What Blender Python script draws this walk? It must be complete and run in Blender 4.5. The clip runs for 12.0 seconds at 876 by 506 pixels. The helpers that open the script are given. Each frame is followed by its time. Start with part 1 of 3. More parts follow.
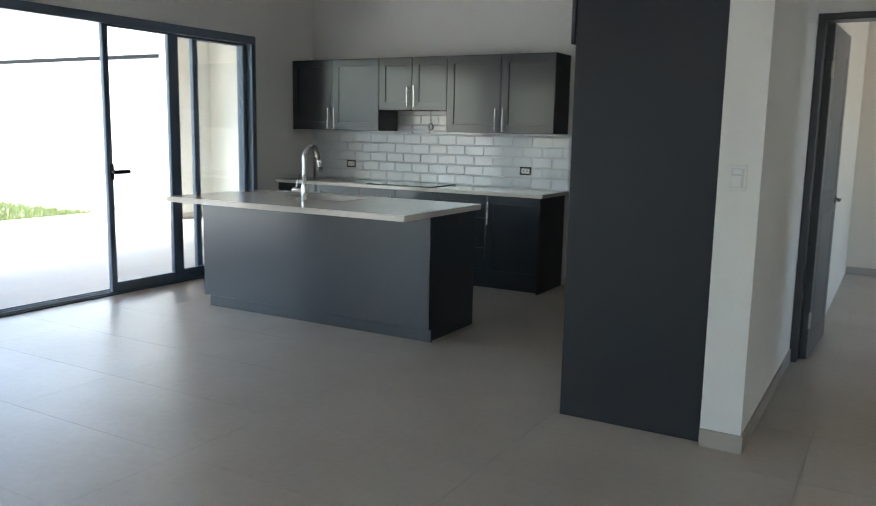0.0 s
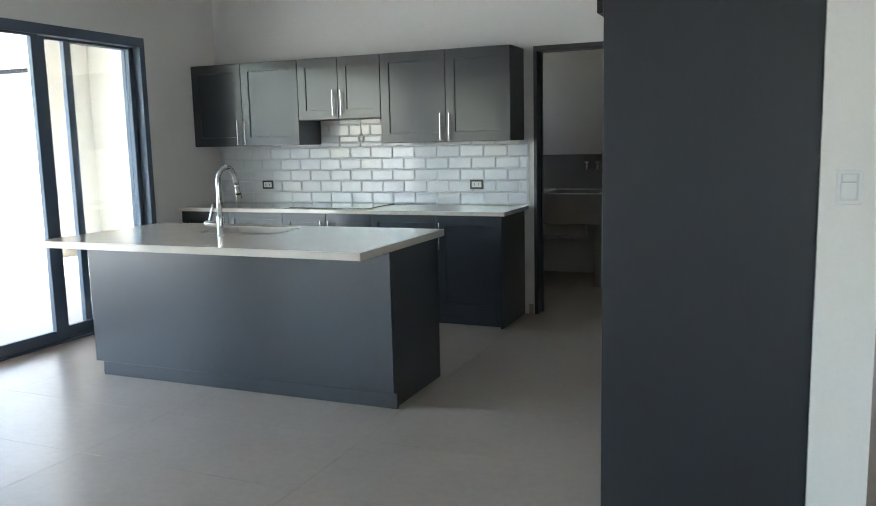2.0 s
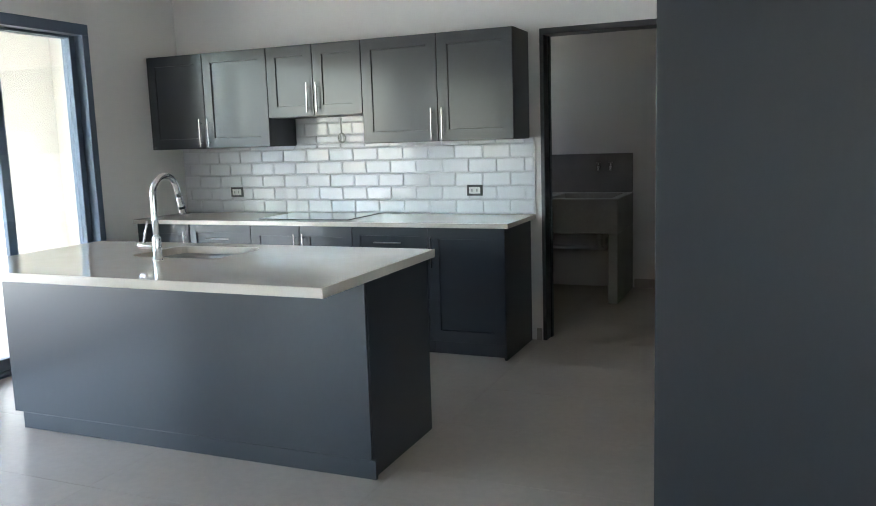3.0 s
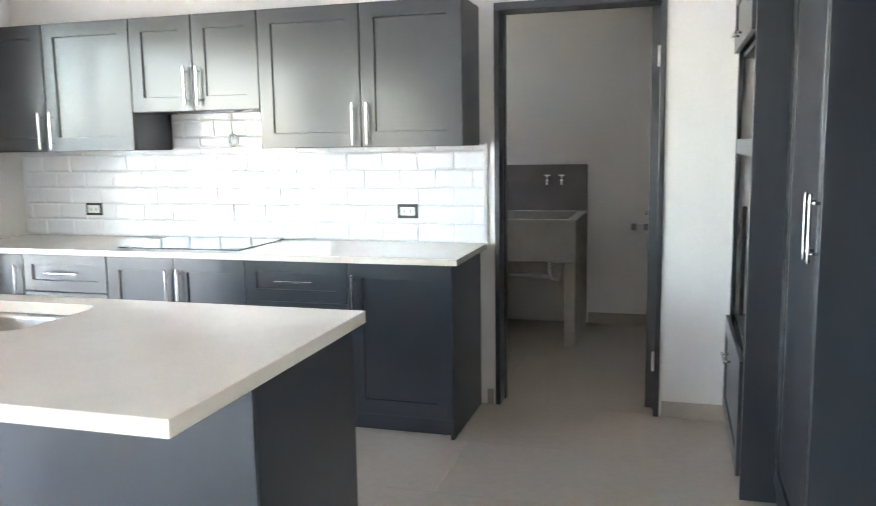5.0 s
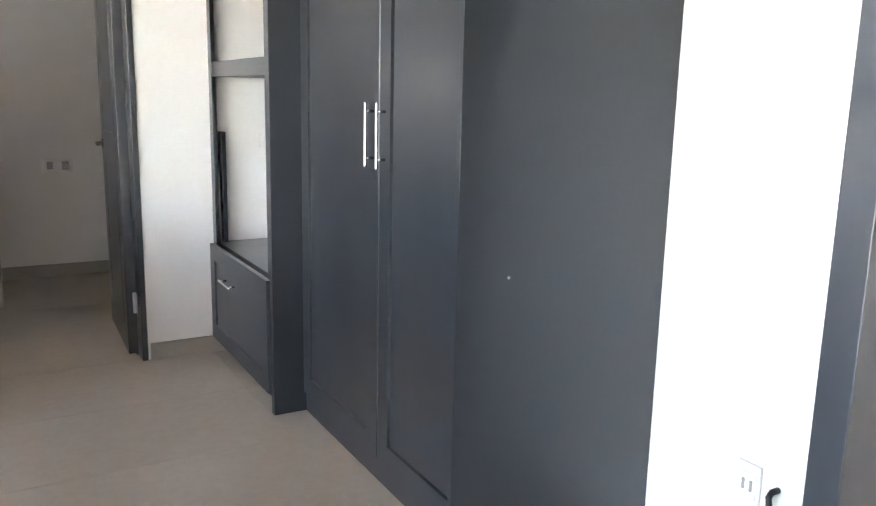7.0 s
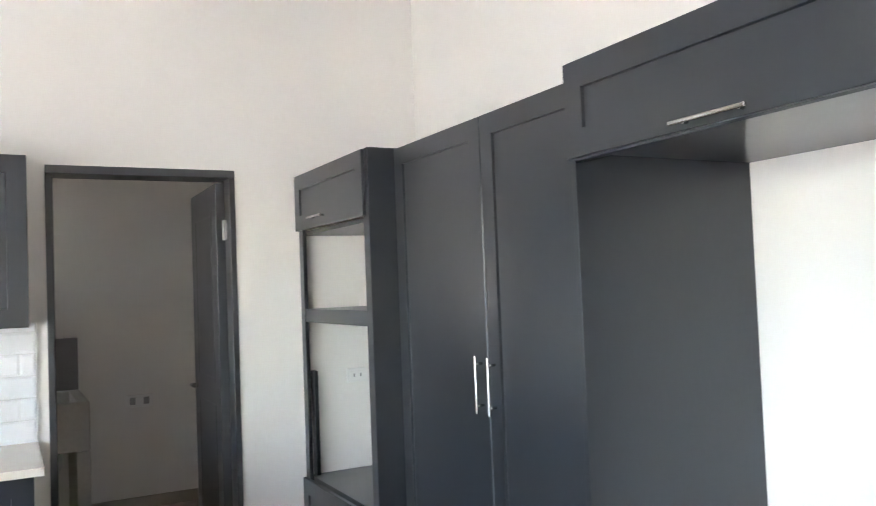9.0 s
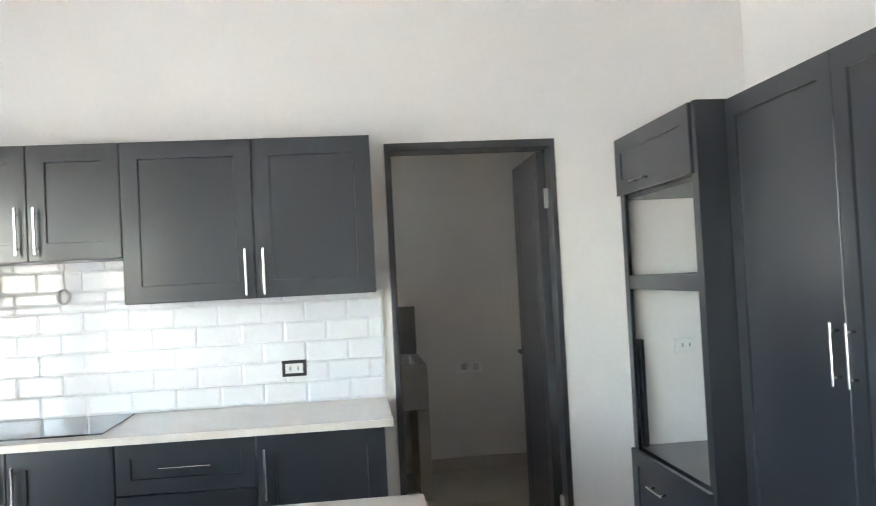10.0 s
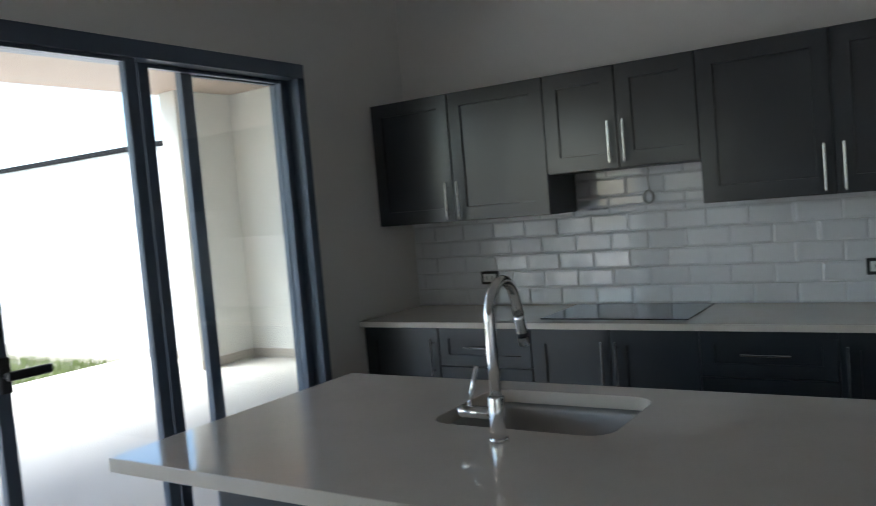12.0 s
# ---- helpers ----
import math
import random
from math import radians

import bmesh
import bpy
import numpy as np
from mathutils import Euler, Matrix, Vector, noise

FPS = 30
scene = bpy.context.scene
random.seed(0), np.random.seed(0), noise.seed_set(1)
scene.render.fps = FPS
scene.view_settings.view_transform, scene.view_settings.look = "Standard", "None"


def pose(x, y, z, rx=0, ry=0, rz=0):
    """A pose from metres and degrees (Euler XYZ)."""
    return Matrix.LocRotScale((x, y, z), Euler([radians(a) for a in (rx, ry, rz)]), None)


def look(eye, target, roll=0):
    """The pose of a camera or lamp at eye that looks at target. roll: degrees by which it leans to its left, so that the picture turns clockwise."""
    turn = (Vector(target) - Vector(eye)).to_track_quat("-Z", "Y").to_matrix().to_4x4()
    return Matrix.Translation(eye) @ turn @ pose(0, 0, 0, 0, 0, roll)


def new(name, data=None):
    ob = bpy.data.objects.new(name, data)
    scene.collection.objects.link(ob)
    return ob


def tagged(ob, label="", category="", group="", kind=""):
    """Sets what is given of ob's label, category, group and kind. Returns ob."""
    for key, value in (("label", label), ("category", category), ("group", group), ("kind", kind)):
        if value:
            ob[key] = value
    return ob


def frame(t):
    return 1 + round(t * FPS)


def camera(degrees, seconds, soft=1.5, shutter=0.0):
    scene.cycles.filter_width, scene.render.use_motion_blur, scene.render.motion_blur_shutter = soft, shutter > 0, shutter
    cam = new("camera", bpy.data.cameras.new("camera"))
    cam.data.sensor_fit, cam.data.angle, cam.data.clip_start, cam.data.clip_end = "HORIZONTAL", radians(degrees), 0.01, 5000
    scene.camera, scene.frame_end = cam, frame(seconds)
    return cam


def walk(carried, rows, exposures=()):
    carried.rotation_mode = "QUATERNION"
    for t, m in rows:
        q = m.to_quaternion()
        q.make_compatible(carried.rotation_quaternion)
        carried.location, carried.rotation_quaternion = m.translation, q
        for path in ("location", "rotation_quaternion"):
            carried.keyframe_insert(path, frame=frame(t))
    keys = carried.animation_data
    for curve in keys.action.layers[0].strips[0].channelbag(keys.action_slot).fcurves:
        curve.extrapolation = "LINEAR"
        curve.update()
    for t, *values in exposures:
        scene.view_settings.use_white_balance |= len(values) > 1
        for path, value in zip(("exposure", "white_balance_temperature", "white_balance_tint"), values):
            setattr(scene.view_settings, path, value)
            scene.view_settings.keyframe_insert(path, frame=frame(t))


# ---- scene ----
cam = camera(57.3, 12.0, soft=0.95, shutter=0.2)
PATH = [
    (0, (2.736, -7.136, 1.447), (1.75, -5.423, 1.143), 1.1),
    (0.5, (2.556, -7.071, 1.454), (1.725, -5.275, 1.167), 0.6),
    (1, (2.323, -6.848, 1.452), (1.496, -5.048, 1.177), -0.0),
    (1.5, (2.102, -6.596, 1.438), (1.297, -4.785, 1.166), -0.8),
    (2, (1.893, -6.275, 1.437), (1.117, -4.452, 1.159), -1.3),
    (2.5, (1.739, -5.837, 1.429), (0.967, -4.013, 1.147), -1.7),
    (4.5, (1.117, -4.445, 1.472), (0.339, -2.621, 1.208), -1.9),
    (5, (0.994, -4.214, 1.439), (0.436, -2.313, 1.168), -0.9),
    (5.5, (0.876, -4.025, 1.436), (0.737, -2.051, 1.15), 0.5),
    (6, (0.735, -4.015, 1.399), (1.072, -2.064, 1.117), 1.4),
    (6.5, (0.519, -4.033, 1.318), (1.173, -2.182, 0.937), 1.5),
    (7, (0.314, -3.961, 1.302), (1.286, -2.256, 0.918), 1.3),
    (7.5, (0.064, -4.012, 1.465), (1.199, -2.371, 1.318), 0.1),
    (7.7, (-0.014, -4.111, 1.586), (1.142, -2.479, 1.578), -1.6),
    (9.3, (-0.095, -4.041, 1.534), (0.684, -2.2, 1.61), -2.1),
    (9.5, (-0.104, -4.016, 1.543), (0.479, -2.103, 1.584), -2.6),
    (10, (-0.108, -3.996, 1.486), (0.108, -2.009, 1.542), -2.9),
    (10.5, (-0.152, -4.059, 1.499), (-0.155, -2.06, 1.434), -3.2),
    (11, (-0.153, -4.086, 1.49), (-0.353, -2.099, 1.38), -3.7),
    (11.3, (-0.164, -4.074, 1.493), (-0.631, -2.134, 1.36), -4.3),
    (11.5, (-0.152, -4.07, 1.486), (-0.819, -2.19, 1.352), -4.6),
    (11.7, (-0.165, -4.086, 1.483), (-1.008, -2.276, 1.363), -4.8),
    (12, (-0.119, -4.212, 1.513), (-1.202, -2.534, 1.4), -4.9),
]
walk(cam, [(t, look(eye, target, roll)) for t, eye, target, roll in PATH],
     exposures=[(0, 3.05, 6150, 2), (0.5, 3.27, 6120, 2), (1.5, 3.46, 6050, 2), (2.0, 3.7, 6050, 2), (2.5, 3.88, 6050, 3), (4.5, 4.38, 6200, 4), (5.0, 5.23, 6350, 8),
                (5.5, 5.38, 6480, 9), (6.0, 5.98, 6720, 14), (6.5, 5.9, 6780, 14), (7.0, 5.45, 6720, 13), (7.7, 5.02, 6720, 13),
                (9.5, 4.95, 6480, 9), (10.5, 4.74, 6280, 6), (11.1, 4.64, 6180, 6), (11.5, 4.0, 6200, 6), (12, 2.26, 6050, 4)])

# ---- light ----
world = bpy.data.worlds.new("world")
scene.world = world
world.use_nodes = True
wn = world.node_tree
sky = wn.nodes.new("ShaderNodeTexSky")
sky.sky_type, sky.sun_disc = "NISHITA", False
sky.sun_elevation, sky.sun_rotation = radians(59), radians(217)
sky.air_density, sky.dust_density, sky.ozone_density = 1.0, 1.5, 1.0
wn.links.new(sky.outputs["Color"], wn.nodes["Background"].inputs["Color"])
wn.nodes["Background"].inputs["Strength"].default_value = 0.15
sun = new("sun", bpy.data.lights.new("sun", "SUN"))
sun.data.energy, sun.data.angle, sun.data.color = 4.0, radians(40), (1, 0.97, 0.93)
sun.matrix_world = look((-6.2, -8.25, 17.2), (0, 0, 0))
scene.view_settings.exposure = 0.0


# ---- materials ----
def mat(name, a, b=None, rough=0.5, metal=0.0, big=1.5, small=40.0, bump=0.0, var=0.1, spec=0.5, rvar=0.1, stretch=(1, 1, 1), coat=0.0):
    """A surface of two close colours, mottled at two scales, with uneven gloss and fine relief."""
    m = bpy.data.materials.new(name)
    m.use_nodes = True
    nt = m.node_tree
    n, l = nt.nodes, nt.links
    p = n["Principled BSDF"]
    b = b or tuple(c * (1 - var) for c in a)
    co = n.new("ShaderNodeNewGeometry")
    mp = n.new("ShaderNodeMapping")
    mp.inputs["Scale"].default_value = stretch
    l.new(co.outputs["Position"], mp.inputs["Vector"])
    n1, n2 = n.new("ShaderNodeTexNoise"), n.new("ShaderNodeTexNoise")
    n1.inputs["Scale"].default_value, n2.inputs["Scale"].default_value = big, small
    n1.inputs["Detail"].default_value, n2.inputs["Detail"].default_value = 4, 6
    for q in (n1, n2):
        l.new(mp.outputs["Vector"], q.inputs["Vector"])
    mix = n.new("ShaderNodeMath")
    mix.operation = "MULTIPLY_ADD"
    l.new(n2.outputs["Fac"], mix.inputs[0])
    mix.inputs[1].default_value = 0.5
    l.new(n1.outputs["Fac"], mix.inputs[2])
    ramp = n.new("ShaderNodeMapRange")
    ramp.inputs["From Min"].default_value, ramp.inputs["From Max"].default_value = 0.45, 1.05
    l.new(mix.outputs[0], ramp.inputs["Value"])
    info = n.new("ShaderNodeObjectInfo")
    add = n.new("ShaderNodeMath")
    add.operation = "MULTIPLY_ADD"
    l.new(info.outputs["Random"], add.inputs[0])
    add.inputs[1].default_value = 0.14
    l.new(ramp.outputs[0], add.inputs[2])
    col = n.new("ShaderNodeMix")
    col.data_type = "RGBA"
    col.inputs["A"].default_value, col.inputs["B"].default_value = (*a, 1), (*b, 1)
    l.new(add.outputs[0], col.inputs["Factor"])
    l.new(col.outputs["Result"], p.inputs["Base Color"])
    rr = n.new("ShaderNodeMapRange")
    rr.inputs["To Min"].default_value, rr.inputs["To Max"].default_value = max(0.02, rough * (1 - rvar)), min(1, rough * (1 + rvar))
    l.new(n1.outputs["Fac"], rr.inputs["Value"])
    l.new(rr.outputs[0], p.inputs["Roughness"])
    p.inputs["Metallic"].default_value = metal
    p.inputs["Specular IOR Level"].default_value = spec
    p.inputs["Coat Weight"].default_value = coat
    p.inputs["Coat Roughness"].default_value = 0.15
    if bump:
        bp = n.new("ShaderNodeBump")
        bp.inputs["Strength"].default_value, bp.inputs["Distance"].default_value = bump, 0.002
        l.new(n2.outputs["Fac"], bp.inputs["Height"])
        l.new(bp.outputs[0], p.inputs["Normal"])
    return m


def glass_mat(name, tint):
    m = bpy.data.materials.new(name)
    m.use_nodes = True
    n, l = m.node_tree.nodes, m.node_tree.links
    n.remove(n["Principled BSDF"])
    tr, gl, lw, mx = n.new("ShaderNodeBsdfTransparent"), n.new("ShaderNodeBsdfGlossy"), n.new("ShaderNodeLayerWeight"), n.new("ShaderNodeMixShader")
    pw, ma = n.new("ShaderNodeMath"), n.new("ShaderNodeMath")
    pw.operation, ma.operation = "POWER", "MULTIPLY_ADD"
    tr.inputs["Color"].default_value = (*tint, 1)
    gl.inputs["Roughness"].default_value = 0.01
    lw.inputs["Blend"].default_value = 0.5
    pw.inputs[1].default_value = 5.0
    ma.inputs[1].default_value, ma.inputs[2].default_value = 0.9, 0.04
    l.new(lw.outputs["Facing"], pw.inputs[0])
    l.new(pw.outputs[0], ma.inputs[0])
    l.new(ma.outputs[0], mx.inputs[0])
    l.new(tr.outputs[0], mx.inputs[1])
    l.new(gl.outputs[0], mx.inputs[2])
    l.new(mx.outputs[0], n["Material Output"].inputs["Surface"])
    return m


WALL = mat("wall_paint", (0.80, 0.775, 0.74), rough=0.75, big=0.8, small=120, bump=0.06, var=0.04)
# cream paint, its extra beige stands in for warmer light in the bedroom
BEDWALL = mat("bedroom_paint_warmed", (0.74, 0.655, 0.555), rough=0.75, big=0.8, small=120, bump=0.12, var=0.04)
CEIL = mat("ceiling_paint", (0.82, 0.80, 0.77), rough=0.8, big=0.8, small=90, bump=0.1, var=0.03)
FLOOR = mat("porcelain_floor", (0.47, 0.41, 0.345), (0.375, 0.325, 0.272), rough=0.36, big=1.3, small=24, bump=0.03, rvar=0.2)
GROUT = mat("floor_grout", (0.415, 0.36, 0.302), rough=0.6, small=80)
BASE = mat("porcelain_baseboard", (0.43, 0.385, 0.33), (0.37, 0.33, 0.285), rough=0.4, big=3, small=30)
CAB = mat("charcoal_lacquer", (0.0225, 0.0265, 0.0325), (0.0185, 0.022, 0.0275), spec=0.5, rough=0.35, coat=0.4, big=1.2, small=60, bump=0.012, rvar=0.12, stretch=(1, 1, 0.25))
QUARTZ = mat("cream_quartz", (0.70, 0.635, 0.56), (0.645, 0.58, 0.505), rough=0.065, big=6, small=180, rvar=0.1)
TILE = mat("white_glazed_tile", (0.80, 0.80, 0.825), rough=0.07, big=5, small=30, bump=0.04, var=0.05, spec=0.6)
TGROUT = mat("tile_grout", (0.68, 0.68, 0.68), rough=0.9, small=60)
CHROME = mat("polished_chrome", (0.80, 0.80, 0.80), rough=0.12, metal=1, var=0.02)
STEEL = mat("brushed_steel", (0.50, 0.50, 0.495), rough=0.15, metal=1, var=0.06, big=4, small=120)
BOWL = mat("satin_steel_bowl", (0.42, 0.415, 0.40), rough=0.36, metal=1, var=0.08, big=4, small=150)
HOB = mat("black_hob_glass", (0.012, 0.012, 0.014), rough=0.05, spec=0.6, var=0.05)
BLACK = mat("black_plastic", (0.02, 0.02, 0.022), rough=0.4)
WHITE = mat("white_plastic", (0.78, 0.77, 0.75), rough=0.35, var=0.03)
NICKEL = mat("dark_nickel", (0.20, 0.195, 0.19), rough=0.3, metal=1, var=0.06)
HINGE = mat("pale_zinc", (0.62, 0.61, 0.60), rough=0.5, metal=0.4, var=0.06)
GREYP = mat("grey_plastic", (0.33, 0.325, 0.32), rough=0.45, var=0.06)
ALU = mat("slate_grey_aluminium", (0.12, 0.15, 0.20), rough=0.38, metal=0.2, var=0.1)
DOORW = mat("dark_stained_door", (0.037, 0.039, 0.045), (0.030, 0.032, 0.037), rough=0.32, spec=0.65, big=2, small=30, stretch=(3, 3, 0.3), bump=0.03)
CONC = mat("grey_concrete", (0.40, 0.375, 0.335), (0.32, 0.30, 0.27), rough=0.85, big=4, small=50, bump=0.3)
GRANITE = mat("dark_washboard_tile", (0.23, 0.215, 0.205), (0.17, 0.16, 0.152), rough=0.5, big=4, small=90)
PATIO = mat("patio_tile", (0.54, 0.505, 0.46), (0.47, 0.44, 0.40), rough=0.6, big=2, small=30, bump=0.05)
OUTWALL = mat("white_render", (0.80, 0.79, 0.77), rough=0.85, big=0.6, small=60, bump=0.2, var=0.05)
# darker than the garden wall: shade under the patio roof put into the colour
PATIOWALL = mat("shaded_patio_render", (0.66, 0.645, 0.59), rough=0.85, big=0.6, small=60, bump=0.2, var=0.06)
SOFFIT = mat("tan_soffit_board", (0.46, 0.36, 0.29), (0.37, 0.285, 0.23), rough=0.6, big=3, small=30, stretch=(0.4, 8, 1))
GRASS = mat("grass", (0.17, 0.20, 0.07), (0.11, 0.15, 0.045), rough=0.8, big=4, small=60)
SOIL = mat("soil", (0.24, 0.22, 0.19), (0.18, 0.165, 0.14), rough=0.95, big=0.5, small=12, bump=0.3)
HILL = mat("far_hill", (0.055, 0.065, 0.075), rough=1.0, spec=0.1, big=0.02, small=0.3)
CABLE = mat("grey_cable", (0.48, 0.47, 0.46), rough=0.4)
GLASS = glass_mat("clear_glass", (0.95, 0.96, 0.96))
COPING = mat("dark_coping", (0.012, 0.012, 0.013), rough=0.9, spec=0.1)
ROOF = mat("grey_roof", (0.25, 0.24, 0.23), rough=0.8)

# ---- builders ----
ORIGIN = {}


def thing(name, at, label, category, group="", kind=""):
    ob = new(name)
    ob.empty_display_size = 0.1
    ob.location = at
    ORIGIN[ob] = Vector(at)
    return tagged(ob, label, category, group, kind)


def part(name, bm, material, parent=None, label=""):
    """Links a bmesh, made in world metres, as one mesh object under a thing or a part."""
    me = bpy.data.meshes.new(name)
    org = ORIGIN.get(parent, Vector((0, 0, 0)))
    bmesh.ops.translate(bm, verts=bm.verts, vec=-org)
    bm.to_mesh(me)
    bm.free()
    me.materials.append(material)
    ob = new(name, me)
    if parent:
        ob.parent = parent
        ORIGIN[ob] = org
    return tagged(ob, label)


def box(x0, x1, y0, y1, z0, z1, bevel=0.0, bm=None, seg=2):
    own = bmesh.new()
    bmesh.ops.create_cube(own, size=1)
    bmesh.ops.scale(own, vec=(abs(x1 - x0), abs(y1 - y0), abs(z1 - z0)), verts=own.verts)
    bmesh.ops.translate(own, vec=((x0 + x1) / 2, (y0 + y1) / 2, (z0 + z1) / 2), verts=own.verts)
    if bevel:
        bmesh.ops.bevel(own, geom=own.edges, offset=bevel, segments=seg, affect="EDGES", profile=0.5)
    return join(bm, own)


def join(bm, own):
    if bm is None:
        return own
    me = bpy.data.meshes.new("scratch")
    own.to_mesh(me)
    own.free()
    bm.from_mesh(me)
    bpy.data.meshes.remove(me)
    return bm


def cyl(a, b, r, bm=None, seg=16, r2=None, bevel=0.0):
    own = bmesh.new()
    a, b = Vector(a), Vector(b)
    bmesh.ops.create_cone(own, cap_ends=True, segments=seg, radius1=r, radius2=r if r2 is None else r2, depth=(b - a).length)
    if bevel:
        rim = [e for e in own.edges if len({round(v.co.z, 5) for v in e.verts}) == 1]
        bmesh.ops.bevel(own, geom=rim, offset=bevel, segments=2, affect="EDGES", profile=0.5)
    q = (b - a).to_track_quat("Z", "Y").to_matrix().to_4x4()
    bmesh.ops.transform(own, matrix=Matrix.Translation((a + b) / 2) @ q, verts=own.verts)
    for f in own.faces:
        f.smooth = len(f.verts) == 4
    return join(bm, own)


def tube(points, r, bm=None, seg=12, radii=None):
    """A round tube along a line of points."""
    own = bmesh.new()
    pts = [Vector(p) for p in points]
    rings, side = [], None
    for i, p in enumerate(pts):
        d = (pts[min(i + 1, len(pts) - 1)] - pts[max(i - 1, 0)]).normalized()
        if side is None:
            side = d.orthogonal().normalized()
        side = (side - d * side.dot(d)).normalized()
        up = d.cross(side)
        rad = radii[i] if radii else r
        rings.append([own.verts.new(p + rad * (math.cos(k * math.tau / seg) * side + math.sin(k * math.tau / seg) * up)) for k in range(seg)])
    for a, b in zip(rings, rings[1:]):
        for k in range(seg):
            f = own.faces.new((a[k], a[(k + 1) % seg], b[(k + 1) % seg], b[k]))
            f.smooth = True
    own.faces.new(rings[0][::-1])
    own.faces.new(rings[-1])
    return join(bm, own)


def face_y(x, y, z):
    """Local u, v, outward to a front that looks towards -y."""
    return Matrix(((1, 0, 0, x), (0, 0, -1, y), (0, 1, 0, z), (0, 0, 0, 1)))


def face_x(x, y, z):
    """Local u, v, outward to a front that looks towards -x; u runs towards -y."""
    return Matrix(((0, 0, -1, x), (-1, 0, 0, y), (0, 1, 0, z), (0, 0, 0, 1)))


def turned(bm, m):
    bmesh.ops.transform(bm, matrix=m, verts=bm.verts)
    return bm


def shaker(w, h, t=0.020, rail=0.075, deep=0.010):
    """A shaker front: a raised frame round a sunk panel; back at 0, front at t."""
    g = 0.0025
    bm = box(g, w - g, g, h - g, 0, t)
    f = max(bm.faces, key=lambda q: q.calc_center_median().z)
    bmesh.ops.inset_region(bm, faces=[f], thickness=rail, use_even_offset=True)
    bmesh.ops.inset_region(bm, faces=[f], thickness=0.002, depth=-deep, use_even_offset=True)
    rim = [e for e in bm.edges if e.is_manifold and e.calc_face_angle(0) > 1.5 and max(v.co.z for v in e.verts) > t - 1e-5]
    bmesh.ops.bevel(bm, geom=rim, offset=0.0015, segments=1, affect="EDGES", profile=0.5)
    return bm


def bar_handle(u, v, length, upright, w0=0.020, stand=0.034):
    """A flat steel bar on two posts; the middle at u, v."""
    bm = bmesh.new()
    hl, hw = length / 2, 0.0056
    if upright:
        box(u - hw, u + hw, v - hl, v + hl, w0 + stand - 0.010, w0 + stand, 0.0042, bm, 3)
        ends = [(u, v - hl * 0.72), (u, v + hl * 0.72)]
    else:
        box(u - hl, u + hl, v - hw, v + hw, w0 + stand - 0.010, w0 + stand, 0.0042, bm, 3)
        ends = [(u - hl * 0.72, v), (u + hl * 0.72, v)]
    for eu, ev in ends:
        cyl((eu, ev, w0 - 0.001), (eu, ev, w0 + stand - 0.004), 0.005, bm, 10)
    return bm


def front(cab, m, u, v, w, h, handle=None, kind="door"):
    """A shaker door or drawer front on a cabinet, with its handle (u, v, length, upright)."""
    d = part(kind, turned(shaker(w, h, rail=min(0.075, h * 0.28)), m @ Matrix.Translation((u, v, 0))), CAB, cab)
    if handle:
        hu, hv, length, up = handle
        part("handle", turned(bar_handle(hu, hv, length, up), m), STEEL, d, "brushed steel bar handle")
    return d


# ---- the structure ----
def setting(name, bm, material, label, category):
    return tagged(part(name, bm, material), label, category, kind="structure")


H = 3.2
# floor slab under the tiles
floor = setting("floor", box(-3.0, 6.2, -10.2, 2.45, -0.12, -0.0015), GROUT, "beige-grey porcelain tile floor with thin joints", "floor")
ce = box(-3.2, 6.4, -10.4, 0.15, H, H + 0.15)
box(-1.3, 6.4, 0.15, 2.56, H, H + 0.15, 0, ce)
setting("ceiling", ce, CEIL, "plain white painted flat ceiling above the kitchen", "ceiling")
# back wall with the laundry doorway
DX0, DX1, DTOP = 0.080, 0.950, 2.156
bw = box(-3.0, DX0, 0, 0.15, 0, H)
box(DX1, 2.2, 0, 0.15, 0, H, 0, bw)
box(DX0, DX1, 0, 0.15, DTOP, H, 0, bw)
setting("wall_north", bw, WALL, "off-white painted wall behind the kitchen counter", "wall")
# west wall with the sliding door opening
SY0, SY1, STOP = -5.0, -0.932, 2.328
# unseen second opening, added for more light from the west
WY0, WY1 = -9.6, -6.0
ww = box(-3.18, -3.0, -10.2, WY0, 0, H)
box(-3.18, -3.0, WY1, SY0, 0, H, 0, ww)
box(-3.18, -3.0, WY0, WY1, STOP, H, 0, ww)
box(-3.18, -3.0, SY1, 0.15, 0, H, 0, ww)
box(-3.18, -3.0, SY0, SY1, STOP, H, 0, ww)
setting("wall_west", ww, WALL, "off-white painted wall with a wide sliding door", "wall")
# wall between kitchen and hallway
we = box(2.0, 2.2, -3.296, 0, 0, H)
box(2.018, 2.2, -3.39, -3.296, 0, H, 0, we)
setting("wall_east", we, WALL, "off-white painted wall end beside the fridge niche", "wall")
